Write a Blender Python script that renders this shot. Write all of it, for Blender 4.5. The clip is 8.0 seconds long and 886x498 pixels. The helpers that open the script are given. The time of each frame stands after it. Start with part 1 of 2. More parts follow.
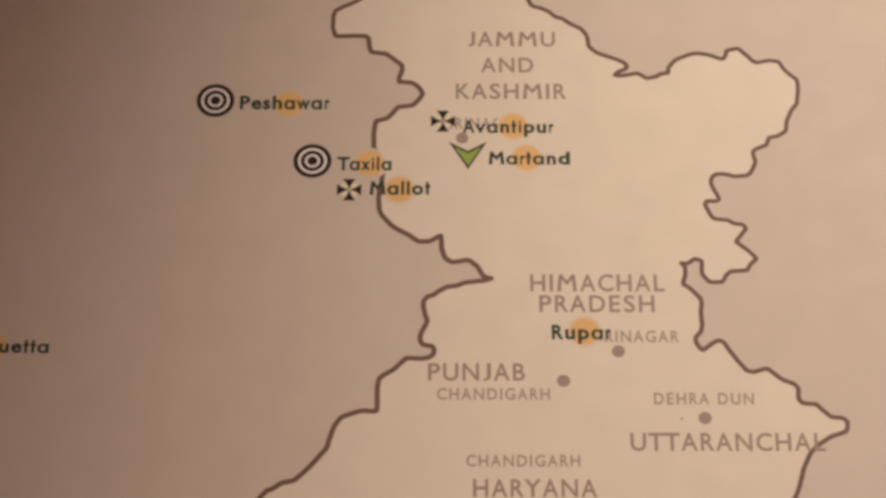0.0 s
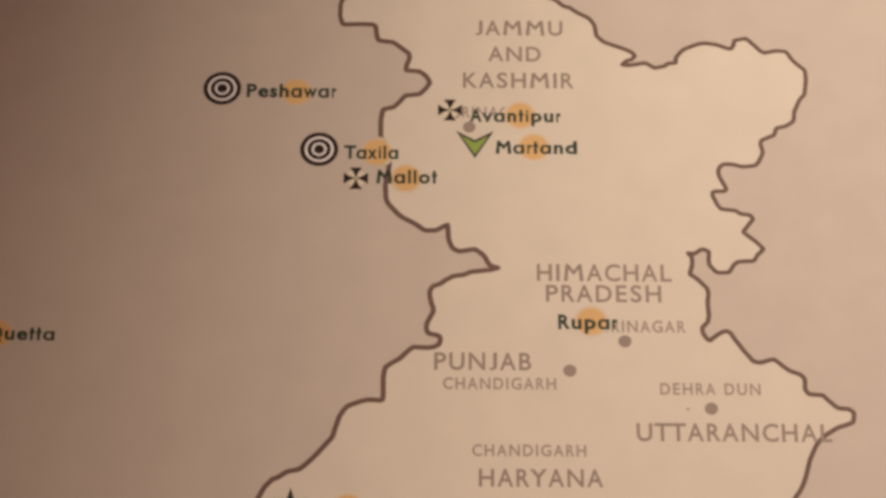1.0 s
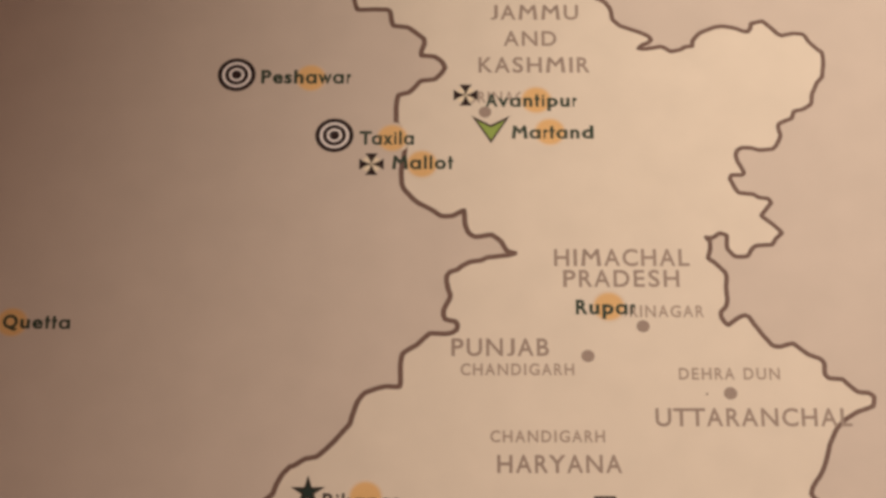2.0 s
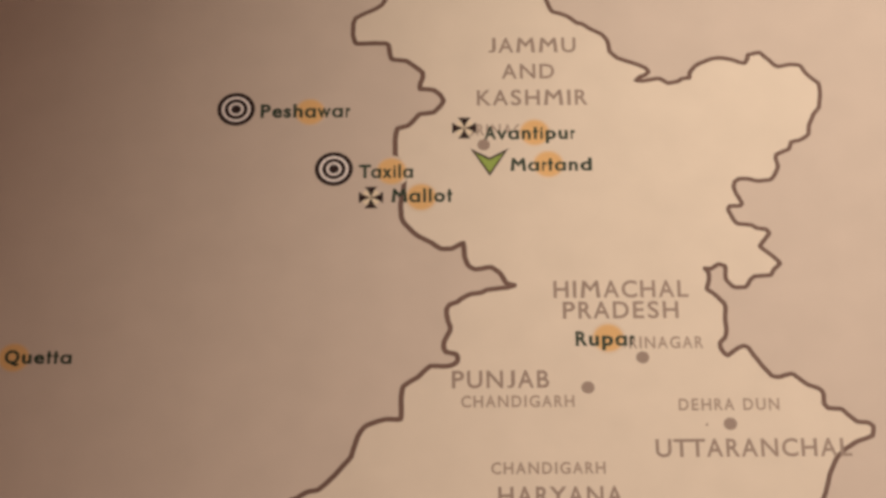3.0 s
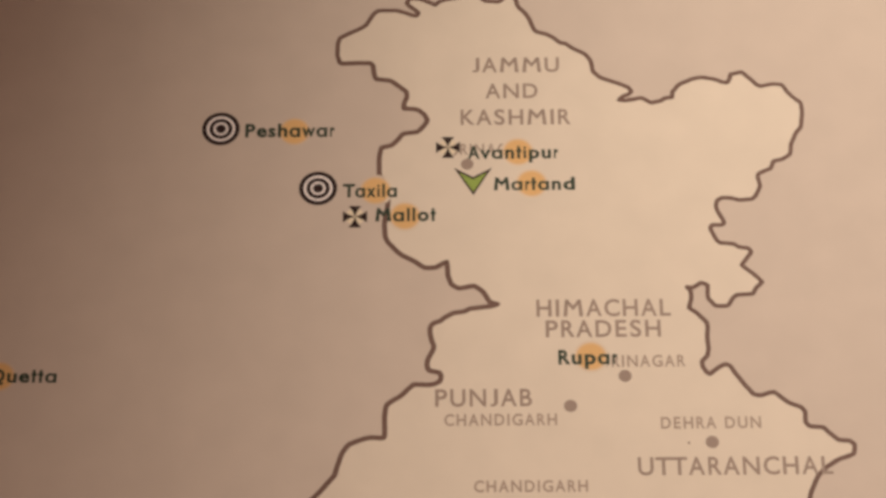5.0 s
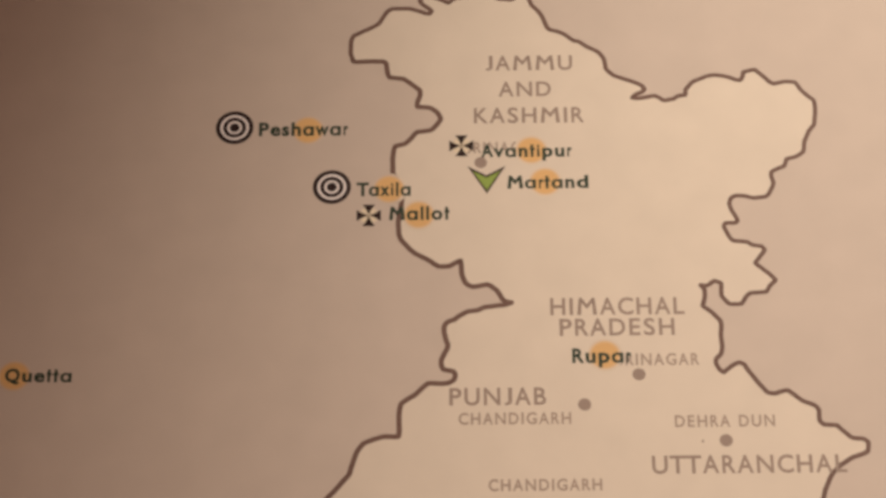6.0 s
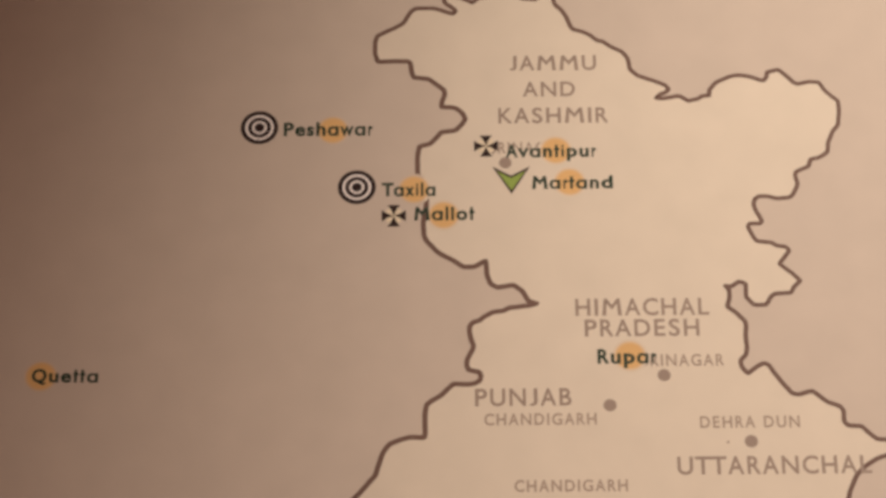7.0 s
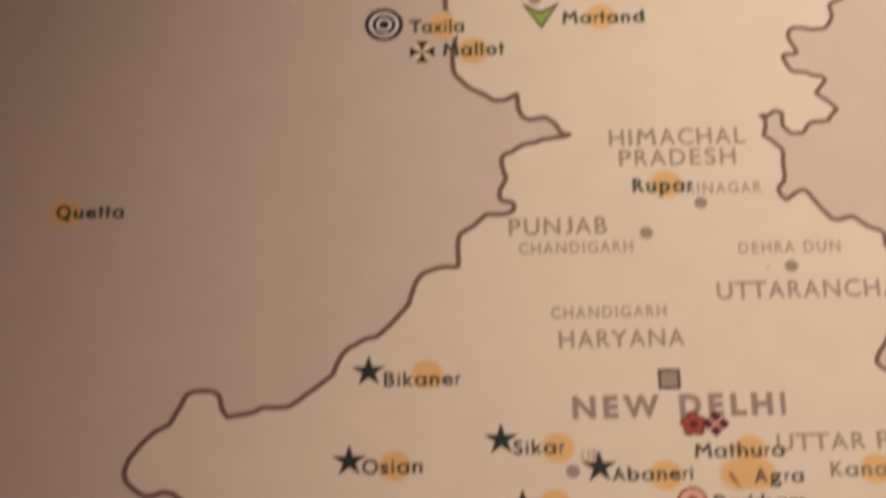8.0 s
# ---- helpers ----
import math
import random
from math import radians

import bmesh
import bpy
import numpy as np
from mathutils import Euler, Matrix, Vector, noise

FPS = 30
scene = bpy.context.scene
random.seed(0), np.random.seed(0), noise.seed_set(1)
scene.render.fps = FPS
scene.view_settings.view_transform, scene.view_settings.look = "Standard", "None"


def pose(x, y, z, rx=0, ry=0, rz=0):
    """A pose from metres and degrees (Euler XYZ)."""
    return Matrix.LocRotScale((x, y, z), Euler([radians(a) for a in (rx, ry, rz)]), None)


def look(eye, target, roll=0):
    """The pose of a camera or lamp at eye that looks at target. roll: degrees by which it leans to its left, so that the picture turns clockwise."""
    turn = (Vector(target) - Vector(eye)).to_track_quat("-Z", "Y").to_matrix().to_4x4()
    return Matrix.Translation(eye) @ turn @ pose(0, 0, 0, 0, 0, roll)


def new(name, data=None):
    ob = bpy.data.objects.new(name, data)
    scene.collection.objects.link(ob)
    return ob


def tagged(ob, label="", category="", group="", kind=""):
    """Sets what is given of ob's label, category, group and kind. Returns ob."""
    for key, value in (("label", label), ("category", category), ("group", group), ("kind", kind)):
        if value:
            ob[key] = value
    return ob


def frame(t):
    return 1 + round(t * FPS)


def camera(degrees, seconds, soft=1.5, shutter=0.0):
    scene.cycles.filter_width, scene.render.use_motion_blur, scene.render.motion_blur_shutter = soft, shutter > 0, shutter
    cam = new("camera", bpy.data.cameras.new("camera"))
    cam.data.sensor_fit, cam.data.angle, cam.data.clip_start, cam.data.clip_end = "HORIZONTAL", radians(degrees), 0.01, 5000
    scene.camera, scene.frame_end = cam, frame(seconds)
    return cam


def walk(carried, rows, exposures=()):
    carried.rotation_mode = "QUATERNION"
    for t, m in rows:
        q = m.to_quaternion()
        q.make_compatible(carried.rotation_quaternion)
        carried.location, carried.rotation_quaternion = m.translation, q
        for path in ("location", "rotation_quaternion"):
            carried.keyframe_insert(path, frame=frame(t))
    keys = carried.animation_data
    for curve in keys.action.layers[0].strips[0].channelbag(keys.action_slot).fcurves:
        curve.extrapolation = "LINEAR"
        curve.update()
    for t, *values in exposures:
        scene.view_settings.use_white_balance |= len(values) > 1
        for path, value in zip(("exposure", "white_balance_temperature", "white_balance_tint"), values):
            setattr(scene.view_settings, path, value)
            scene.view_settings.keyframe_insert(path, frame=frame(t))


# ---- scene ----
# The camera: a small hand-held one, tilted up at a printed map high on a wall.
cam = camera(20.0, 8.0, soft=3.4, shutter=0.42)
ROWS = [
    (0, -0.0009, -2.2835, 1.5365, 116.695, -0.036, -0.14),
    (0.2, -0.0042, -2.2864, 1.5368, 116.67, -0.095, -0.177),
    (0.5, -0.0061, -2.2878, 1.538, 116.578, -0.185, -0.193),
    (0.8, -0.0058, -2.2834, 1.5386, 116.497, -0.248, -0.207),
    (1, -0.0063, -2.2805, 1.5387, 116.432, -0.287, -0.233),
    (1.2, -0.0072, -2.2785, 1.539, 116.34, -0.293, -0.219),
    (1.5, -0.0084, -2.2721, 1.5408, 116.182, -0.241, -0.091),
    (1.7, -0.0091, -2.2669, 1.5403, 116.152, -0.205, 0.035),
    (2.8, -0.013, -2.2751, 1.5402, 116.662, 0.217, 0.348),
    (3, -0.0116, -2.2792, 1.5422, 116.793, 0.27, 0.322),
    (3.2, -0.0107, -2.2845, 1.5434, 116.923, 0.301, 0.264),
    (3.5, -0.0081, -2.2907, 1.5462, 117.098, 0.28, 0.194),
    (3.8, -0.0058, -2.296, 1.547, 117.278, 0.287, 0.132),
    (4, -0.004, -2.2966, 1.5465, 117.362, 0.307, 0.114),
    (4.5, 0.001, -2.2937, 1.5419, 117.359, 0.326, 0.168),
    (4.7, 0.0013, -2.2914, 1.5407, 117.278, 0.337, 0.2),
    (5.8, -0.0022, -2.2952, 1.5482, 116.824, 0.344, 0.44),
    (6, -0.0039, -2.3018, 1.5531, 116.75, 0.354, 0.485),
    (6.2, -0.005, -2.3086, 1.5594, 116.683, 0.328, 0.505),
    (6.5, -0.0108, -2.3175, 1.5681, 116.55, 0.394, 0.487),
    (6.8, -0.0246, -2.3233, 1.5741, 116.313, 0.415, 0.401),
    (7, -0.0311, -2.3176, 1.5713, 116.247, 0.337, 0.435),
    (7.2, -0.0315, -2.305, 1.557, 116.347, 0.201, 0.576),
    (7.3, -0.0308, -2.2963, 1.5451, 116.491, 0.148, 0.649),
    (7.4, -0.0305, -2.2851, 1.5281, 116.651, 0.133, 0.725),
    (7.5, -0.0311, -2.2708, 1.5097, 116.878, 0.162, 0.765),
    (7.6, -0.0347, -2.2526, 1.4875, 117.073, 0.253, 0.766),
    (7.7, -0.0408, -2.2336, 1.4647, 117.306, 0.388, 0.732),
    (7.8, -0.0494, -2.2137, 1.4384, 117.453, 0.622, 0.71),
    (7.9, -0.0589, -2.1938, 1.4139, 117.615, 0.838, 0.692),
    (8, -0.0696, -2.1711, 1.3872, 117.679, 1.05, 0.71),
]
walk(cam, [(t, pose(x, y, z, rx, ry, rz)) for t, x, y, z, rx, ry, rz in ROWS],
     exposures=[(0.0, -0.08), (0.7, -0.08), (1.35, 0.0), (8.0, 0.0)])

# ---- light: a warm gallery spot up to the right of the map, and a weak added fill lamp ----
world = bpy.data.worlds.new("world")
scene.world = world
world.use_nodes = True
world.node_tree.nodes["Background"].inputs["Color"].default_value = (0.02, 0.017, 0.014, 1)

spot = bpy.data.lights.new("gallery_spot", "SPOT")
spot.energy, spot.color = 303.0, (1.0, 0.875, 0.742)
spot.spot_size, spot.spot_blend, spot.shadow_soft_size = radians(93.3), 0.555, 0.06
new("gallery_spot", spot).matrix_world = look((1.26, -2.32, 3.86), (1.657, 0.0, 2.641))

# unseen fill under the ceiling, added to lift the map's dim left side
general = bpy.data.lights.new("fill_lamp", "AREA")
general.energy, general.color, general.shape = 32.2, (1.0, 0.59, 0.50), "RECTANGLE"
general.size, general.size_y = 2.4, 1.2
new("fill_lamp", general).matrix_world = look((0.595, -2.70, 3.72), (0.595, -2.50, 0.0))


# ---- materials ----
def material(name, colour, rough=0.6, mottle=0.05, grain=0.04, bump=0.02, size=1.0, specular=0.18):
    """A surface with large soft mottling and fine grain; sizes in metres."""
    m = bpy.data.materials.new(name)
    m.use_nodes = True
    nodes, links = m.node_tree.nodes, m.node_tree.links
    bsdf = nodes["Principled BSDF"]
    where = nodes.new("ShaderNodeNewGeometry").outputs["Position"]
    big = nodes.new("ShaderNodeTexNoise")
    big.inputs["Scale"].default_value, big.inputs["Detail"].default_value = 9.0 / size, 4.0
    fine = nodes.new("ShaderNodeTexNoise")
    fine.inputs["Scale"].default_value, fine.inputs["Detail"].default_value = 700.0 / size, 2.0
    links.new(where, big.inputs["Vector"])
    links.new(where, fine.inputs["Vector"])
    spread = nodes.new("ShaderNodeMapRange")
    spread.inputs["From Min"].default_value, spread.inputs["From Max"].default_value = 0.3, 0.7
    spread.inputs["To Min"].default_value, spread.inputs["To Max"].default_value = 1 - mottle, 1 + mottle
    links.new(big.outputs["Fac"], spread.inputs["Value"])
    speck = nodes.new("ShaderNodeMapRange")
    speck.inputs["From Min"].default_value, speck.inputs["From Max"].default_value = 0.3, 0.7
    speck.inputs["To Min"].default_value, speck.inputs["To Max"].default_value = 1 - grain, 1 + grain
    links.new(fine.outputs["Fac"], speck.inputs["Value"])
    both = nodes.new("ShaderNodeMath")
    both.operation = "MULTIPLY"
    links.new(spread.outputs["Result"], both.inputs[0])
    links.new(speck.outputs["Result"], both.inputs[1])
    tint = nodes.new("ShaderNodeVectorMath")
    tint.name, tint.operation = "tint", "SCALE"
    tint.inputs[0].default_value = colour
    links.new(both.outputs["Value"], tint.inputs["Scale"])
    links.new(tint.outputs["Vector"], bsdf.inputs["Base Color"])
    relief = nodes.new("ShaderNodeBump")
    relief.inputs["Strength"].default_value, relief.inputs["Distance"].default_value = bump, 0.001
    links.new(fine.outputs["Fac"], relief.inputs["Height"])
    links.new(relief.outputs["Normal"], bsdf.inputs["Normal"])
    bsdf.inputs["Roughness"].default_value = rough
    bsdf.inputs["Specular IOR Level"].default_value = specular
    return m


def sprayed(name, ink, left, right=None, seam=0.0, dots=((0.0, 0.0, 0.0),)):
    """Ink that thins out into the print around it. dots: x and z of each round or drawn-out dot's middle and half its straight stretch.
    Right of the seam the print underneath may differ. All in metres from the shape's own place."""
    m = material(name, ink, mottle=0.05)
    nodes, links = m.node_tree.nodes, m.node_tree.links
    local = nodes.new("ShaderNodeTexCoord").outputs["Object"]

    def vector(operation, source, other=(0.0, 0.0, 0.0)):
        node = nodes.new("ShaderNodeVectorMath")
        node.operation = operation
        links.new(source, node.inputs[0])
        if operation not in ("ABSOLUTE", "LENGTH"):
            node.inputs[1].default_value = other
        return node.outputs["Value" if operation == "LENGTH" else "Vector"]

    thinnest = None
    for x, z, half in dots:
        folded = vector("ABSOLUTE", vector("SUBTRACT", local, (x, 0.0, z)))
        reach = vector("LENGTH", vector("MAXIMUM", vector("SUBTRACT", folded, (half, 0.0, 0.0))))
        thin = nodes.new("ShaderNodeMapRange")
        thin.interpolation_type = "SMOOTHSTEP"
        thin.inputs["From Min"].default_value, thin.inputs["From Max"].default_value = 0.0122, 0.0182
        links.new(reach, thin.inputs["Value"])
        if thinnest is None:
            thinnest = thin.outputs["Result"]
        else:
            least = nodes.new("ShaderNodeMath")
            least.operation = "MINIMUM"
            links.new(thinnest, least.inputs[0])
            links.new(thin.outputs["Result"], least.inputs[1])
            thinnest = least.outputs["Value"]
    axes, beyond = nodes.new("ShaderNodeSeparateXYZ"), nodes.new("ShaderNodeMath")
    links.new(local, axes.inputs["Vector"])
    beyond.operation, beyond.inputs[1].default_value = "GREATER_THAN", seam
    links.new(axes.outputs["X"], beyond.inputs[0])
    under, cover = nodes.new("ShaderNodeMix"), nodes.new("ShaderNodeMix")
    for mix in (under, cover):
        mix.data_type = "VECTOR"
    under.inputs[4].default_value, under.inputs[5].default_value = left, right or left
    links.new(beyond.outputs["Value"], under.inputs["Factor"])
    cover.inputs[4].default_value = ink
    links.new(thinnest, cover.inputs["Factor"])
    links.new(under.outputs[1], cover.inputs[5])
    links.new(cover.outputs[1], nodes["tint"].inputs[0])
    return m


TAN_INK, CREAM_INK, ORANGE_INK = (0.547, 0.460, 0.384), (0.656, 0.570, 0.464), (0.67, 0.41, 0.17)
PAPER = material("matt_print_tan", TAN_INK, mottle=0.028, grain=0.03, size=0.4)
LAND = material("matt_print_cream", CREAM_INK, mottle=0.028, grain=0.03, size=0.4)
BORDER = material("ink_brown", (0.150, 0.088, 0.068), mottle=0.08)
GREY = material("ink_warm_grey", (0.30, 0.228, 0.185), mottle=0.05)
GREY_PALE = material("ink_pale_grey", (0.345, 0.268, 0.215), mottle=0.05)
GREY_DEEP = material("ink_deep_grey", (0.27, 0.20, 0.158), mottle=0.05)
DARK = material("ink_dark_green", (0.026, 0.045, 0.028), mottle=0.08)
BROWN = material("ink_dark_brown", (0.043, 0.034, 0.027), mottle=0.08)
FAINT = material("ink_faint_brown", (0.19, 0.15, 0.115), mottle=0.08)
STAR_INK = material("ink_black_green", (0.010, 0.024, 0.018), mottle=0.1)
STAR_EDGE = material("ink_black_brown", (0.026, 0.017, 0.010), mottle=0.1)
BLACK = material("ink_black", (0.020, 0.007, 0.006), mottle=0.08)
GROUND = material("ink_cream", (0.70, 0.60, 0.44), mottle=0.03)
WHITE = material("ink_white", (0.82, 0.76, 0.72), mottle=0.03)
ORANGE = sprayed("ink_orange_over_cream", ORANGE_INK, CREAM_INK)
ORANGE_OUTSIDE = sprayed("ink_orange_over_tan", ORANGE_INK, TAN_INK)
ORANGE_ACROSS = sprayed("ink_orange_over_border", ORANGE_INK, TAN_INK, CREAM_INK, 0.010)
ORANGE_LONG = sprayed("ink_orange_drawn_out", ORANGE_INK, CREAM_INK, dots=((0.0, 0.0, 0.0105),))
ORANGE_JOINED = sprayed("ink_orange_run_together", ORANGE_INK, CREAM_INK, dots=((0.0, 0.0, 0.0), (-0.0037, -0.0238, 0.0105)))
GREEN = material("ink_leaf_green", (0.25, 0.34, 0.07), mottle=0.06)
RED = material("ink_brick_red", (0.31, 0.055, 0.038), mottle=0.1)
CRIMSON = material("ink_dark_crimson", (0.10, 0.008, 0.012), mottle=0.1)
PINK = material("ink_pink", (0.62, 0.36, 0.29), mottle=0.05)
OUTLINE = material("ink_umber", (0.042, 0.026, 0.02), mottle=0.08)
LEAF = material("ink_burnt_orange", (0.27, 0.095, 0.02), mottle=0.1)
PLASTER = material("wall_paint", (0.52, 0.46, 0.40), rough=0.85, mottle=0.05, bump=0.15, size=3.0)
CEILING = material("ceiling_paint", (0.62, 0.58, 0.53), rough=0.9, mottle=0.04, bump=0.15, size=3.0)
STONE = material("floor_stone", (0.20, 0.17, 0.145), rough=0.45, mottle=0.18, bump=0.1, size=2.5)

# ---- the room: plain walls that close the place ----
def slab(name, lo, hi, mat, label, bevel=0.0):
    bm = bmesh.new()
    bmesh.ops.create_cube(bm, size=1.0)
    for v in bm.verts:
        v.co = Vector([(a + b) / 2 + c * (b - a) for a, b, c in zip(lo, hi, v.co)])
    if bevel:
        bmesh.ops.bevel(bm, geom=bm.edges[:], offset=bevel, segments=2, affect="EDGES")
    mesh = bpy.data.meshes.new(name)
    bm.to_mesh(mesh)
    bm.free()
    mesh.materials.append(mat)
    return tagged(new(name, mesh), label, kind="structure")


BACK = 0.012          # the wall's face behind the board
slab("floor", (-3.2, -4.7, -0.15), (3.2, BACK + 0.15, 0.0), STONE, "dark polished stone floor of the gallery")
slab("ceiling", (-3.2, -4.7, 4.1), (3.2, BACK + 0.15, 4.25), CEILING, "plain pale painted gallery ceiling")
slab("wall_north", (-3.2, BACK, 0.0), (3.2, BACK + 0.15, 4.1), PLASTER, "plain beige painted wall behind the map")
slab("wall_south", (-3.2, -4.7, 0.0), (3.2, -4.55, 4.1), PLASTER, "plain beige painted wall")
slab("wall_west", (-3.2, -4.55, 0.0), (-3.05, BACK, 4.1), PLASTER, "plain beige painted wall")
slab("wall_east", (3.05, -4.55, 0.0), (3.2, BACK, 4.1), PLASTER, "plain beige painted wall")

# ---- the map: a printed board; map places are in centimetres from its origin ----
ORIGIN_Z = 2.67
STEP = 0.000015       # the height of one layer of ink
BOARD_LO, BOARD_HI = (-84.0, -58.0), (80.0, 62.0)

wall_map = tagged(new("wall_map"), "large printed wall map in cream and tan with brown borders", "map")
wall_map.location = (0, 0, ORIGIN_Z + BOARD_LO[1] / 100)


def place(ob, x, z, layer, parent=None):
    """Put an inked shape on the board's face, x and z in map centimetres."""
    ob.parent = parent or wall_map
    here = Vector((x / 100, -STEP * layer, ORIGIN_Z + z / 100))
    base = Vector(wall_map.location)
    if parent is not None:
        base = base + parent.location
    ob.location = here - base
    return ob


def shape(name, loops, mat, x, z, layer, parent=None, label=""):
    """A flat inked shape: each loop is a closed outline of (x, z) in centimetres round its own place."""
    bm = bmesh.new()
    for loop in loops:
        face = bm.faces.new([bm.verts.new((a / 100, 0.0, b / 100)) for a, b in loop])
        face.normal_update()
        if face.normal.y > 0:
            face.normal_flip()
    bmesh.ops.triangulate(bm, faces=[f for f in bm.faces if len(f.verts) > 4])
    mesh = bpy.data.meshes.new(name)
    bm.to_mesh(mesh)
    bm.free()
    mesh.materials.append(mat)
    ob = place(new(name, mesh), x, z, layer, parent)
    return tagged(ob, label) if label else ob


def circle(r, n=40, squash=1.0):
    return [(r * math.cos(2 * math.pi * k / n), r * squash * math.sin(2 * math.pi * k / n)) for k in range(n)]


def ring(name, r0, r1, mat, x, z, layer, parent=None, n=48):
    loops = []
    for k in range(n):
        a, b = 2 * math.pi * k / n, 2 * math.pi * (k + 1) / n
        loops.append([(r0 * math.cos(a), r0 * math.sin(a)), (r1 * math.cos(a), r1 * math.sin(a)),
                      (r1 * math.cos(b), r1 * math.sin(b)), (r0 * math.cos(b), r0 * math.sin(b))])
    return shape(name, loops, mat, x, z, layer, parent)


# the board itself
bm = bmesh.new()
bmesh.ops.create_cube(bm, size=1.0)
for v in bm.verts:
    v.co = Vector((v.co.x * (BOARD_HI[0] - BOARD_LO[0]) / 100, v.co.y * BACK, v.co.z * (BOARD_HI[1] - BOARD_LO[1]) / 100))
bmesh.ops.bevel(bm, geom=bm.edges[:], offset=0.0012, segments=2, affect="EDGES")
mesh = bpy.data.meshes.new("board")
bm.to_mesh(mesh)
bm.free()
mesh.materials.append(PAPER)
board = new("board", mesh)
board.parent = wall_map
board.location = ((BOARD_LO[0] + BOARD_HI[0]) / 200, BACK / 2, (BOARD_HI[1] - BOARD_LO[1]) / 200)
tagged(board, "flat rigid board printed in tan")

# borders of the land, as runs of x, z
NORTH_BORDER = (-11.14, 27.07, -11.33, 27.84, -11.29, 29.26, -11.06, 29.97, -10.52, 30.32, -9.31, 30.88, -8.35, 31.52, -7.93, 32.23, -7.45, 32.94, -6.9, 33.37, -5.19, 33.36, -4.28, 33.14, -3.49, 32.77, -2.94, 32.7, -2.64, 33.05, -3.06, 33.49, -3.67, 33.92, -3.92, 34.29, -3.73, 34.72, -3.24, 34.93, -2.63, 34.85, -1.84, 34.56, -1.23, 34.27, -0.87, 34.05, -0.38, 34.48, 0.3, 34.76, 1.64, 34.97, 1.95, 35.26, 1.47, 35.77, 1.35, 36.2, 1.6, 36.64, 2.27, 36.34, 3.24, 35.68, 3.97, 35.03, 4.45, 34.59, 4.81, 34.44, 5.91, 34.44, 6.53, 34.87, 7.21, 35.3, 7.69, 35, 7.98, 33.99, 8.22, 33.56, 8.75, 32.98, 9.28, 32.04, 9.68, 30.9, 9.98, 30.54)
HIMALAYA_BORDER = (9.98, 30.54, 10.88, 30.32, 11.78, 29.74, 12.55, 29.17, 12.97, 29.1, 13.86, 28.38, 15.04, 27.74, 15.62, 26.96, 15.78, 26.26, 15.88, 25.56, 16.69, 24.78, 18.11, 24.15, 19.47, 23.58, 19.81, 23.09, 19.49, 22.68, 18.95, 22.47, 18.51, 22.06, 19.22, 21.92, 20.73, 22.25, 21.14, 22.11, 21.9, 21.62, 22.81, 21.83, 23.3, 22.17, 24.14, 22.3, 24.17, 22.99, 24.99, 23.82, 26.23, 24.51, 27.38, 24.71, 28.45, 24.57, 29.45, 24.14, 30.04, 24.07, 30.31, 24.48, 30.46, 25.04, 31.62, 25.31, 32.25, 24.75, 33.03, 23.84, 33.55, 23.56)
LADAKH_BORDER = (33.55, 23.56, 34.71, 23.83, 35.78, 23.75, 36.31, 22.78, 37.6, 21.52, 37.7, 20.42, 37.45, 18.57, 36.8, 17.68, 36.3, 16.46, 36.05, 15.38, 35.17, 14.71, 34.27, 14.45, 33.98, 13.64, 32.71, 13.11, 32.56, 12.65, 32.74, 11.64, 32.25, 10.45, 31.76, 10.05, 30.52, 9.93, 29.77, 10.13, 28.72, 10.2, 28.18, 9.88, 28.03, 9.28, 28.22, 8.49, 28.74, 7.36, 28.49, 7.04, 27.5, 7.04, 27.3, 6.59, 27.71, 5.6, 28.25, 4.95, 29.52, 4.81, 30.08, 4.48, 31, 4.34, 31.31, 3.82, 30.56, 2.85, 30.3, 2.34, 31.39, 1.37, 32.2, 0.46, 31.59, -0.18, 31.2, -0.88, 29.64, -0.99, 29.04, -1.44, 28.6, -2.2, 27.39, -2.19, 26.64, -1.36, 26.66, 0.11, 25.98, 0.37, 25.27, -0.07, 24.58, -0.07)
NEPAL_BORDER = (24.58, -0.07, 24.96, -0.52, 24.92, -1.35, 24.69, -2.36, 25.13, -2.81, 25.78, -3.38, 26.32, -4.02, 26.4, -4.65, 26.28, -5.78, 26.4, -6.84, 26.24, -7.71, 25.69, -8.33, 25.72, -8.95, 26.03, -9.51, 26.41, -9.76, 27.3, -9.02, 27.99, -8.72, 28.49, -8.91, 28.95, -9.72, 29.52, -10.58, 30.51, -11.93, 31.34, -12.12, 32.6, -11.81, 34.1, -12.97, 35.2, -13.46, 35.57, -13.95, 35.55, -15.05, 35.97, -15.53, 37.3, -15.65, 38.61, -16.92, 39.61, -17.04, 40.19, -17.46, 40.01, -18.43, 38.75, -18.97, 37.3, -19.8, 36.4, -20.75, 35.56, -22.49, 35.05, -24.37, 34.34, -25.85, 33.66, -26.79, 33.47, -27.56, 33.8, -28.1, 34.67, -28.53, 35.94, -29.21)
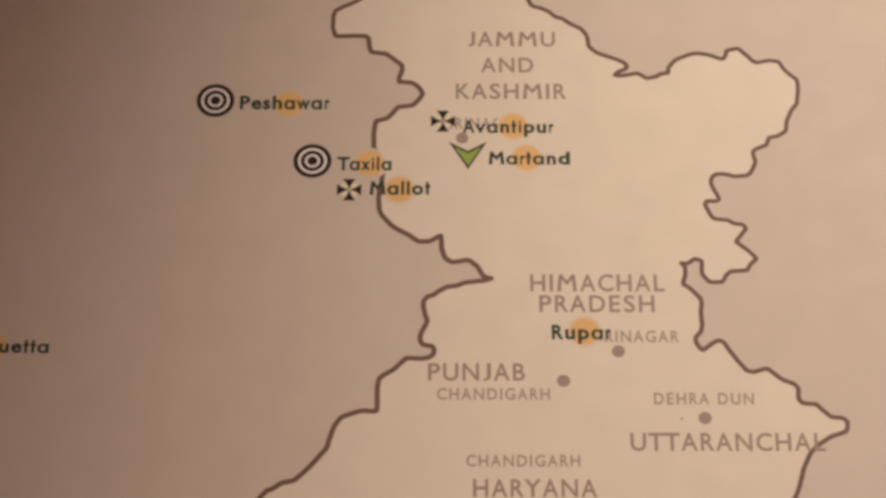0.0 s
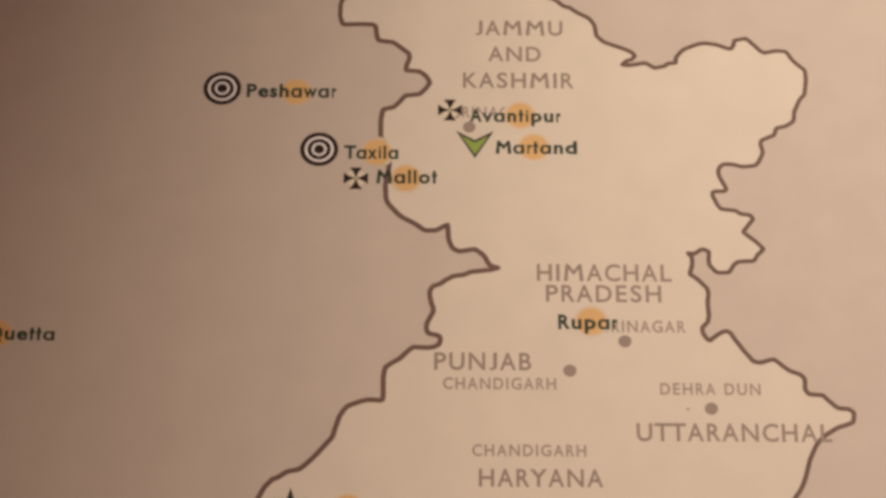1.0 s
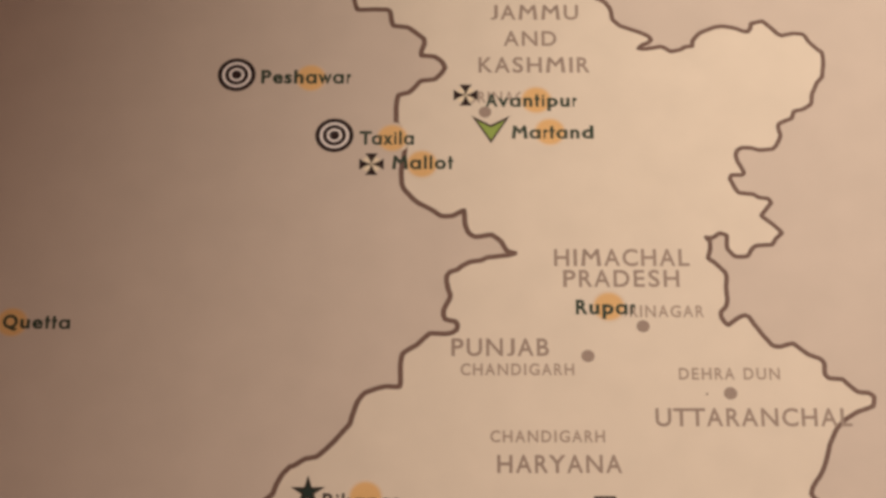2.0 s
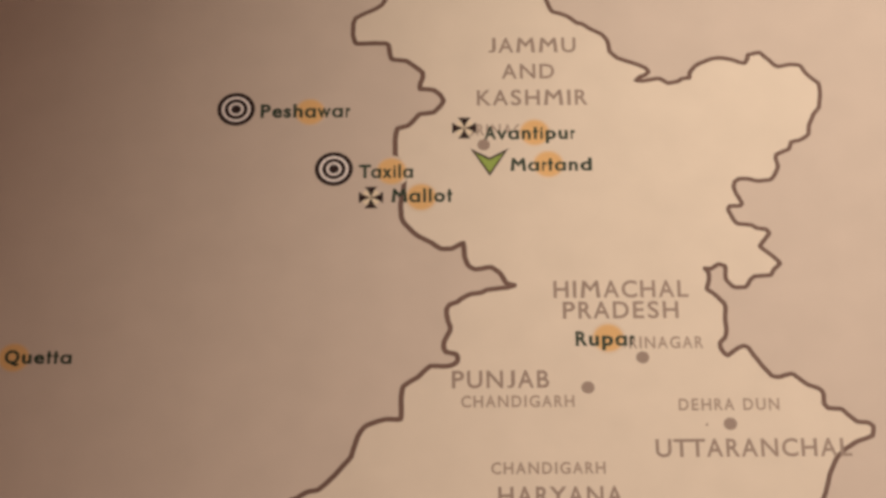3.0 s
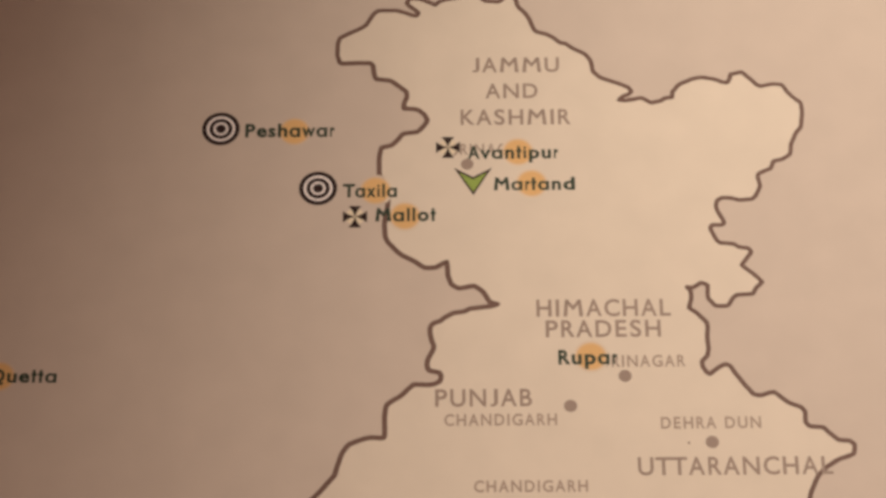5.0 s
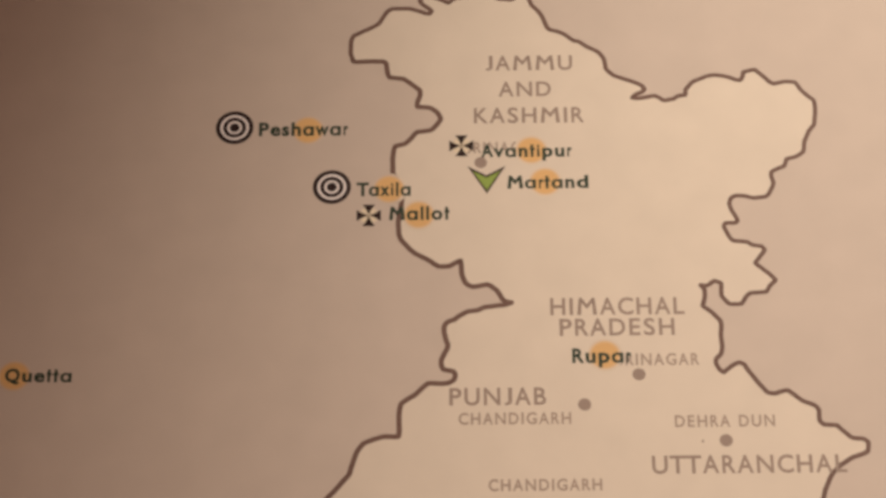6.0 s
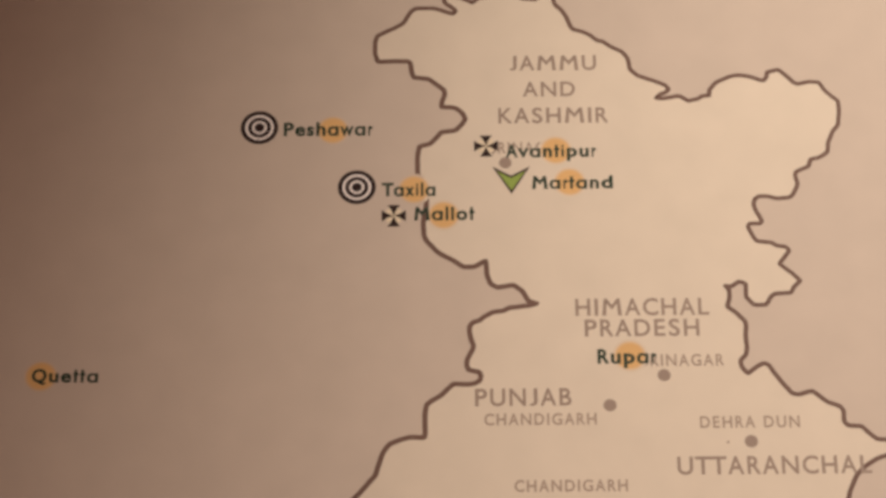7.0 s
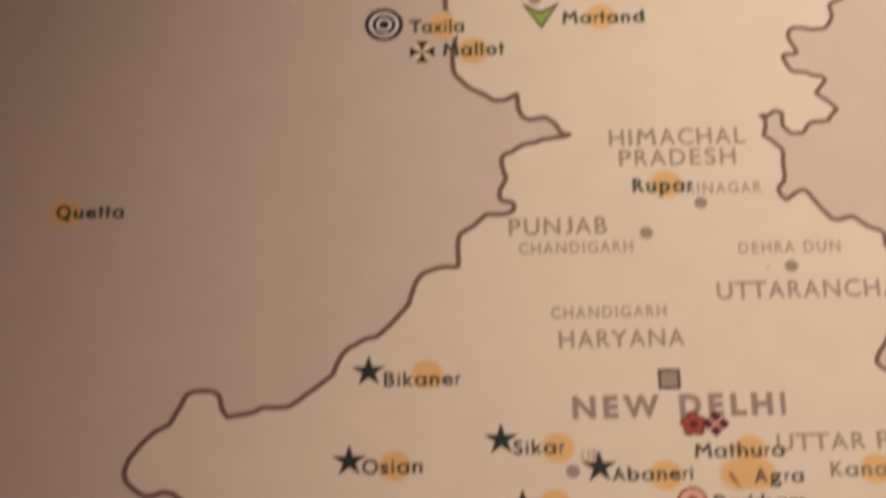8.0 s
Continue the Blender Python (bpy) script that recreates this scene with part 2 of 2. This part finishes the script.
WEST_BORDER = (-11.13, 27.19, -10.82, 26.77, -7.99, 26.82, -7.5, 26.39, -7.37, 25.34, -7.13, 24.77, -5.74, 24.63, -4.84, 23.92, -4, 23.22, -3.94, 22.52, -4.24, 21.77, -4.18, 21.15, -2.87, 21.06, -2.09, 20.44, -1.74, 19.68, -2.15, 19, -2.86, 18.32, -4.24, 18.09, -4.82, 17.48, -5.52, 16.73, -6.58, 16.39, -6.8, 15.03, -6.77, 13.22, -6.17, 11.88, -5.81, 10.89, -5.92, 9.49, -6.18, 7.71, -6.17, 6.14, -5.76, 5.15, -4.47, 3.85, -3.02, 3.01, -2.1, 2.37, -1.01, 2.37, 0.14, 2.96, 0.26, 1.54, 0.6, 0.51, 1.35, -0, 2.95, 0.2, 3.87, -0.5, 4.44, -1.53, 5.29, -1.84)
PUNJAB_BORDER = (5.29, -1.84, 4.43, -2.11, 3.4, -2.23, 2.48, -2.35, 1.79, -2.66, 0.76, -2.84, -0.04, -3.28, -0.5, -3.72, -1.19, -3.97, -1.53, -4.41, -1.59, -5.1, -1.42, -5.79, -1.2, -6.42, -1.26, -6.92, -1.54, -7.48, -1.83, -8.1, -1.89, -8.66, -1.66, -9.15, -0.7, -9.41, -0.48, -9.84, -0.59, -10.33, -1.1, -10.64, -1.83, -10.76, -3.24, -10.69, -4.34, -11.8, -5.85, -12.84, -6.11, -14.12, -6.14, -16.36, -7.64, -16.42, -9.52, -17.03, -10.27, -18.05, -10.75, -19.55, -11.06, -20.44, -12.51, -22.22, -14.06, -23.69, -15.2, -23.99, -16.28, -24.63)
DESERT_BORDER = (-16.65, -24.76, -17.36, -25.58, -17.9, -26.59, -18.28, -27.59, -19.09, -28.34, -20.16, -29.19, -21.5, -30.23, -22.57, -30.96, -24.71, -30.92, -26.04, -31.47, -28.18, -31.82, -28.72, -31.06, -29.07, -29.64, -29.79, -29.15, -31.45, -29.11, -32.14, -29.51, -32.96, -31.13, -33.73, -32.46, -35.09, -33.23, -36.38, -34.55, -37.35, -35.9, -37.77, -37.21, -37.52, -38.24, -36.76, -39.01, -35.78, -39.65, -35.05, -39.61, -34.06, -39.29, -33.26, -39.47, -32.4, -40.17, -31.16, -41.33, -30.33, -43.04, -28.2, -44.48)


def run(flat):
    return [Vector((flat[k], flat[k + 1])) for k in range(0, len(flat), 2)]


def rounded(pts, steps=4):
    """A smooth line through the points."""
    out = []
    for k in range(len(pts) - 1):
        a, b, c, d = pts[max(k - 1, 0)], pts[k], pts[k + 1], pts[min(k + 2, len(pts) - 1)]
        for s in range(steps):
            t = s / steps
            m0, m1 = (c - a) * 0.25, (d - b) * 0.25
            out.append(b * (2 * t**3 - 3 * t**2 + 1) + m0 * (t**3 - 2 * t**2 + t) + c * (3 * t**2 - 2 * t**3) + m1 * (t**3 - t**2))
    return out + [pts[-1]]


def stroke(name, pts, width, mat, layer, label=""):
    """A printed line of even width, with round joints."""
    loops, h = [], width / 2
    sides = []
    for k, p in enumerate(pts):
        d0 = (p - pts[k - 1]).normalized() if k else None
        d1 = (pts[k + 1] - p).normalized() if k < len(pts) - 1 else None
        d = ((d0 or d1) + (d1 or d0)).normalized() if (d0 or d1) + (d1 or d0) else d1
        n = Vector((-d.y, d.x))
        reach = h / max(0.75, n.dot(Vector((-(d0 or d1).y, (d0 or d1).x))))
        sides.append((p + n * reach, p - n * reach))
    bm = bmesh.new()
    rise = [-2.5 * STEP * k / len(sides) for k in range(len(sides))]   # no two runs of the line share a plane
    pairs = [(bm.verts.new((a.x / 100, r, a.y / 100)), bm.verts.new((b.x / 100, r, b.y / 100))) for (a, b), r in zip(sides, rise)]
    for (a, b), (c, d) in zip(pairs, pairs[1:]):
        bm.faces.new((a, c, d, b))
    for end, r in ((pts[0], 0.4 * STEP), (pts[-1], -2.75 * STEP)):
        bm.faces.new([bm.verts.new(((end.x + x) / 100, r, (end.y + z) / 100)) for x, z in circle(h, 14)])
    mesh = bpy.data.meshes.new(name)
    bm.to_mesh(mesh)
    bm.free()
    mesh.materials.append(mat)
    return tagged(place(new(name, mesh), 0, 0, layer), label)


north, himalaya, ladakh, nepal = run(NORTH_BORDER), run(HIMALAYA_BORDER), run(LADAKH_BORDER), run(NEPAL_BORDER)
west, punjab, desert = run(WEST_BORDER), run(PUNJAB_BORDER), run(DESERT_BORDER)
himalaya = north[-1:] + himalaya[1:]
punjab = punjab + desert[:1]
nepal = nepal + [Vector((48.0, -37.0)), Vector((62.0, -41.5)), Vector((79.8, -45.0))]
desert = desert + [Vector((-30.0, -50.0)), Vector((-29.0, -57.8))]
west = north[:1] + west[1:]


def hand_drawn(pts, amount=0.035):
    """The small unevenness of a traced line; its ends stay."""
    return pts[:1] + [p + Vector((noise.noise((p.x * 0.9, p.y * 0.9, 3.0)), noise.noise((p.x * 0.9, p.y * 0.9, 8.0)))) * amount * 2 for p in pts[1:-1]] + pts[-1:]


lines = [hand_drawn(rounded(p, 5)) for p in (north, himalaya, ladakh, nepal, west, punjab, desert)]
outline = lines[0] + lines[1][1:] + lines[2][1:] + lines[3][1:] + [Vector((79.8, -57.8))]
outline += lines[6][::-1] + lines[5][::-1][1:] + lines[4][::-1][1:-1]
shape("land", [[(p.x, p.y) for p in outline]], LAND, 0, 0, 1, label="cream printed area inside the borders")
for pts, width in zip(lines, (0.49, 0.48, 0.46, 0.48, 0.54, 0.53, 0.53)):
    stroke("border_line", pts, width, BORDER, 2, "brown printed border line")


# ---- lettering ----
def glyphs(text, weight):
    """The flat mesh of a word in the built-in font, its strokes made fuller by weight."""
    curve = bpy.data.curves.new("lettering", "FONT")
    curve.body, curve.resolution_u = text, 4
    ob = new("lettering", curve)
    mesh = bpy.data.meshes.new_from_object(ob.evaluated_get(bpy.context.evaluated_depsgraph_get()))
    bpy.data.objects.remove(ob)
    bm = bmesh.new()
    bm.from_mesh(mesh)
    bmesh.ops.remove_doubles(bm, verts=bm.verts[:], dist=0.0005)
    moves = {}
    for edge in bm.edges:
        if len(edge.link_faces) == 1:
            a, b = edge.verts
            along = (b.co - a.co).normalized()
            out = Vector((along.y, -along.x, 0))
            if out.dot(edge.link_faces[0].calc_center_median() - a.co) > 0:
                out = -out
            for v in (a, b):
                moves.setdefault(v, []).append(out)
    for v, outs in moves.items():
        total = sum(outs, Vector((0, 0, 0)))
        if total.length > 0.3:
            d = total.normalized()
            v.co += d * weight / max(0.6, d.dot(outs[0]))
    bm.to_mesh(mesh)
    bm.free()
    return mesh


def spread(mesh, axis):
    values = [v.co[axis] for v in mesh.vertices]
    return min(values), max(values)


def cross_t(weight):
    """A small t without a hook: an upright and a short bar, as points and faces."""
    (x0, x1), (_, top) = spread(glyphs("t", weight), 0), spread(glyphs("t", weight), 1)
    stem = spread(glyphs("l", weight), 0)
    half, bar = 0.66 * (stem[1] - stem[0]), spread(glyphs("x", weight), 1)[1]
    mid, low = x0 + 0.46 * (x1 - x0), spread(glyphs("l", weight), 1)[0]
    top, under = top * 1.14, bar - 1.3 * half
    boxes = [(mid - half, low, mid + half, top), (x0, under, mid - half, bar), (mid + half, under, x1, bar)]
    points = [p for a, b, c, d in boxes for p in ((a, b), (c, b), (c, d), (a, d))]
    return points, [[4 * k + i for i in range(4)] for k in range(len(boxes))]


def letter_shape(letter, weight):
    """One letter's points and faces, with the forms of a geometric sans: a one-storey a, a plain t, a short J, a splayed M."""
    if letter == "t":
        return cross_t(weight)
    plain = glyphs(letter, weight * 0.5 if letter == "i" else weight)
    (x0, x1), (y0, y1) = spread(plain, 0), spread(plain, 1)
    drawn = glyphs(ROUND_A, weight) if letter == "a" else plain
    (u0, u1), (v0, v1) = spread(drawn, 0), spread(drawn, 1)
    fx, low, fy = 1.0, y0, (y1 - y0) / (v1 - v0)
    if letter == "a":
        fx = 1.06 * (x1 - x0) / (u1 - u0)
    if letter == "J":
        low, fy = -weight, (y1 + weight) / (v1 - v0)
    points = [(x1 + (v.co.x - u1) * fx, low + (v.co.y - v0) * fy) for v in drawn.vertices]
    if letter == "M":
        mid = (x0 + x1) / 2
        points = [(mid + (x - mid) * (1.10 - 0.22 * (y - y0) / (y1 - y0)), y) for x, y in points]
    return points, [list(f.vertices) for f in drawn.polygons]


def typeface(table):
    """Letters with their width and the room at their left and right."""
    rows = [row.split() for row in table.split(",")]
    return {row[0]: tuple(float(v) for v in row[1:]) for row in rows}


CAPITALS = typeface("A 82 5 5, B 62 11 8, C 80 8 5, D 80 11 9, E 55 11 9, G 84 8 8, H 78 11 11, I 18 11 11, J 40 9 9, K 75 11 3, L 57 11 2,"
                    "M 103 10 10, N 84 11 11, P 62 11 5, R 67 11 2, S 56 9 9, T 79 0 0, U 78 10 10, W 134 2 2, Y 88 0 0")
NAMES = typeface("A 60 3 3, B 50 8 5, K 55 8 2, M 78 5 5, O 72 6 6, P 51 8 4, Q 72 6 6, R 55 8 2, S 42 6 6, T 66 0 -3,"
                 "a 55 6 8, b 55 8 6, d 58 6 9, e 52 5 5, g 55 6 8, h 48 8 7, i 14 8 8, k 46 8 2, l 14 8 8, m 76 8 8, n 45 8 8, o 55 6 6,"
                 "p 53 8 6, r 23 9 3, s 38 4 5, t 27 5 4, u 47 8 8, v 52 2 2, w 68 2 2, x 50 2 3")


def word(text, weight, tracking=0.0):
    """The word's letters as points and faces, each at its place in the line."""
    points, faces, cursor = [], [], 0.0
    face = CAPITALS if text.isupper() else NAMES
    for letter in text:
        if letter == " ":
            cursor += 52.0
            continue
        width, before, after = face[letter]
        shaped, joined = letter_shape(letter, weight)
        left, right = min(p[0] for p in shaped), max(p[0] for p in shaped)
        first, cursor = len(points), cursor + before
        points += [(cursor + (x - left) * width / (right - left), y) for x, y in shaped]
        faces += [[first + i for i in f] for f in joined]
        cursor += width + after + tracking
    return points, faces


def lettering(text, x0, x1, z, cap, tilt, mat, layer, weight, look_of, tracking=0.0):
    """A word from x0 to x1 on the line z, with capitals of that height."""
    points, faces = word(text, weight, tracking)
    low, high = spread(glyphs("H", weight), 1)
    left, right = min(p[0] for p in points), max(p[0] for p in points)
    sx, sz, mid = (x1 - x0) / (right - left) / 100, cap / (high - low) / 100, (left + right) / 2
    mesh = bpy.data.meshes.new("lettering")
    mesh.from_pydata([((x - mid) * sx, 0.0, (y - low) * sz) for x, y in points], [], faces)
    mesh.materials.append(mat)
    ob = place(new("lettering", mesh), (x0 + x1) / 2, z, layer)
    ob.rotation_euler = (0, radians(-tilt), 0)
    return tagged(ob, look_of + " reading " + text)


ROUND_A = "\u0251"
STATES = [
    ('JAMMU', 3.02, 12.26, 25.53, 1.82, 0.0),
    ('AND', 4.38, 9.92, 22.33, 1.8, 0.0),
    ('KASHMIR', 1.74, 13.32, 19.1, 1.86, 0.0),
    ('HIMACHAL', 9.21, 22.8, -3.29, 1.91, 0.0),
    ('PRADESH', 10.09, 21.69, -5.61, 1.89, 0.0),
    ('PUNJAB', -1.09, 8.55, -13.13, 1.9, 0.0),
    ('UTTARANCHAL', 18.78, 37.91, -20.59, 1.91, 0.0),
    ('HARYANA', 3.33, 15.38, -25.44, 1.87, 0.0),
    ('UTTAR', 23.3, 31.66, -36.53, 1.78, 0.25),
    ('PRADESH', 32.67, 45, -36.47, 1.79, 0.0),
]
for text, x0, x1, z, cap, tilt in STATES:
    lettering(text, x0, x1, z, cap, tilt, GREY, 5, 0.017, "warm grey printed capitals")
CAPITAL = [
    ('NEW DELHI', 4.34, 24.44, -32.84, 2.39, 0.0),
]
for text, x0, x1, z, cap, tilt in CAPITAL:
    lettering(text, x0, x1, z, cap, tilt, GREY_DEEP, 5, 0.052, "bold warm grey printed capitals", 5)
SEATS = [
    ('SRINAGAR', 0.73, 8.75, 15.48, 1.36, 0.0),
    ('SRINAGAR', 15.62, 24, -8.93, 1.3, 0.0),
    ('CHANDIGARH', -0.19, 10.98, -15.2, 1.27, 0.0),
    ('CHANDIGARH', 2.68, 13.81, -22.26, 1.24, 0.0),
    ('DEHRA DUN', 21.24, 31.14, -15.66, 1.27, 0.0),
    ('UR', 5, 6.64, -37.21, 1.26, 0.67),
]
for text, x0, x1, z, cap, tilt in SEATS:
    lettering(text, x0, x1, z, cap, tilt, GREY_PALE, 5, 0.022, "small warm grey printed capitals", 3)
SITES = [
    ('Peshawar', -20.89, -11.5, 17.79, 1.64, 0.0),
    ('Taxila', -10.54, -4.94, 10.55, 1.6, 0.0),
    ('Mallot', -7.17, -0.9, 7.71, 1.58, 0.0),
    ('Avantipur', 2.44, 11.92, 15.01, 1.56, 0.0),
    ('Martand', 5.11, 13.54, 11.27, 1.53, 0.0),
    ('Rupar', 11.28, 17.21, -8.62, 1.62, 0.0),
    ('Quetta', -45.61, -38.91, -10.18, 1.48, -0.59),
    ('Bikaner', -13.44, -6.13, -29.05, 1.53, 0.0),
    ('Osian', -15.54, -9.88, -37.98, 1.54, 0.41),
    ('Sikar', -1.37, 3.45, -36.33, 1.5, 0.0),
    ('Abaneri', 7.76, 15.29, -39.21, 1.42, 0.0),
    ('Mathura', 15.54, 23.94, -37.06, 1.49, 0.0),
    ('Agra', 20.95, 25.53, -39.68, 1.47, 0.0),
    ('Parkham', 17.03, 25.6, -42.3, 1.5, 0.0),
    ('Kana', 28.09, 33.4, -39.23, 1.54, 0.0),
]
for text, x0, x1, z, cap, tilt in SITES:
    ink, said = (DARK, "dark green printed name") if z > -25 else (BROWN, "dark brown printed name")
    lettering(text, x0, x1, z, cap, tilt, FAINT if text == "Kana" else ink, 11, 0.034 if z > -25 else 0.024, said, -3)

# ---- dots ----
SITE_DOTS = [(-15.71, 18.46), (-7.16, 11.35), (-4.1, 8.31), (7.69, 15.82), (9.05, 12.06), (14.57, -7.75), (-44.69, -9.48), (-9.34, -27.85), (-12.52, -37.21), (2.84, -35.73), (12.8, -38.71), (20.77, -36.38), (32.37, -38.47), (2.36, -41.41)]
for k, (x, z) in enumerate(SITE_DOTS):
    inside = ORANGE_OUTSIDE if x < -14 and z > -20 else ORANGE_ACROSS if -9 < x < -6 and z > 0 else ORANGE_JOINED if x > 20 and z < -36 and x < 25 else ORANGE
    shape("site_dot", [circle(1.85, 56)], inside, x, z, 6.0 + 0.3 * (k % 4), label="soft-edged orange printed dot under a name")
drawn_out = [(u + math.copysign(1.05, u), v) for u, v in circle(1.85, 58)]
shape("site_dot", [drawn_out], ORANGE_LONG, 20.40, -38.76, 5.8, label="long soft-edged orange printed dot under a name")
for x, z in [(2.38, 14.39), (12.36, -13.13), (17.9, -9.91), (26.21, -17.11), (4.12, -38.12)]:
    shape("town_dot", [circle(0.66, 28)], GREY, x, z, 5.6, label="warm grey printed dot")


# ---- signs of the sites ----
def target(x, z):
    base = shape("target_sign", [circle(1.98, 56)], BLACK, x, z, 8, label="black and white ringed target sign")
    ring("white_ring", 1.23, 1.50, WHITE, x, z, 9, base)
    ring("inner_ring", 0.54, 0.78, WHITE, x, z, 9, base)


for x, z in [(-23.46, 18.85), (-13.13, 11.66)]:
    target(x, z)


def cross(x, z):
    """Four flared arms with hollow sides."""
    arms = []
    for turn in range(4):
        a = turn * math.pi / 2
        side = [(0.07 + 0.60 * (k / 6) ** 1.6, 0.10 + 1.15 * k / 6) for k in range(7)]
        arm = [(-w, h) for w, h in reversed(side)] + side
        arms.append([(u * math.cos(a) - v * math.sin(a), u * math.sin(a) + v * math.cos(a)) for u, v in arm])
    base = shape("cross_sign", [circle(0.98, 32)], GROUND, x, z, 7.6, label="black flared cross sign on a pale ground")
    for arm in arms:
        shape("arm", [arm], BLACK, x, z, 8.4, base, "black flared arm")


for x, z in [(-9.27, 8.29), (0.38, 16.41)]:
    cross(x, z)

# green arrowhead with a dark outline
head_sign = shape("arrowhead_sign", [[(-1.98, 1.66), (0.0, 0.56), (2.0, 1.66), (0.02, -1.6)]], OUTLINE, 2.96, 12.31, 8, label="green arrowhead sign with a dark outline")
shape("green_field", [[(-1.42, 1.08), (0.0, 0.26), (1.44, 1.08), (0.02, -1.18)]], GREEN, 2.96, 12.31, 9, head_sign, "leaf green field")


def star(x, z):
    def points(tip, notch):
        spin = [(tip if k % 2 == 0 else notch, math.pi / 2 + k * math.pi / 5) for k in range(10)]
        return [(r * math.cos(a), r * math.sin(a)) for r, a in spin]
    base = shape("star_sign", [points(1.76, 0.64)], STAR_EDGE, x, z + 0.06, 9, label="dark green five-pointed star sign edged in dark brown")
    shape("green_field", [points(1.08, 0.38)], STAR_INK, x, z + 0.06, 9.6, base, "dark bluish green field")


for x, z in [(-14.88, -27.48), (-16.74, -36.66), (-2.48, -34.81), (6.61, -37.82), (-0.65, -41.51)]:
    star(x, z)

# the capital's square
square = shape("square_sign", [[(-1.07, -0.98), (-0.98, -1.07), (0.98, -1.07), (1.07, -0.98), (1.07, 0.98), (0.98, 1.07), (-0.98, 1.07), (-1.07, 0.98)]], OUTLINE, 13.65, -28.87, 8, label="grey square sign with a dark outline")
shape("grey_field", [[(-0.80, -0.80), (0.80, -0.80), (0.80, 0.80), (-0.80, 0.80)]], GREY, 13.65, -28.87, 9, square, "warm grey field")

# a red flower and a lozenge of four
FLOWER_X, FLOWER_Z = 15.66, -33.6
flower = shape("flower_sign", [circle(0.40, 16)], CRIMSON, FLOWER_X, FLOWER_Z, 9.8, label="brick red flower sign with a dark heart")
for k in range(5):
    a = math.pi / 2 + k * 2 * math.pi / 5
    petal = shape("petal", [[(0.74 * math.cos(a) + 0.60 * u, 0.74 * math.sin(a) + 0.60 * v) for u, v in circle(1.0, 18)]],
                  CRIMSON, FLOWER_X, FLOWER_Z, 8.2 + 0.2 * k, flower, "brick red petal with a dark edge")
    field = shape("field", [[(0.74 * math.cos(a) + 0.44 * u, 0.74 * math.sin(a) + 0.44 * v) for u, v in circle(1.0, 18)]],
                  RED, FLOWER_X, FLOWER_Z, 9.3)
    field.parent, field.location = petal, (0, -STEP * (1.1 - 0.2 * k), 0)
lozenge = shape("lozenge_sign", [[(-1.2, 0), (0, -1.2), (1.2, 0), (0, 1.2)]], PINK, 17.73, -33.59, 9.4, label="pink lozenge sign with four dark crimson diamonds")
for u, v in ((0.75, 0), (-0.75, 0), (0, 0.75), (0, -0.75)):
    shape("diamond", [[(u - 0.61, v), (u, v - 0.61), (u + 0.61, v), (u, v + 0.61)]], CRIMSON, 17.73, -33.59, 10.2, lozenge, "dark crimson diamond")

# a red ringed sign and a brown leaf
red_target = shape("red_ring_sign", [circle(1.42, 40)], RED, 15.05, -41.31, 8, label="red ring sign with a pale field and a red dot")
shape("pale_field", [circle(1.16, 40)], PINK, 15.05, -41.31, 8.8, red_target, "pale pink field")
shape("red_dot", [circle(0.5, 20)], RED, 15.05, -41.31, 9.6, red_target, "red dot")
shape("leaf_sign", [[(-0.62, 0.95), (-0.25, 0.72), (0.12, 0.05), (0.62, -0.95), (-0.1, -0.15), (-0.5, 0.4)]], LEAF, 19.18, -39.39, 8, label="small burnt orange leaf sign")
shape("ink_speck", [circle(0.14, 10)], GREY, 23.91, -17.18, 5.5)
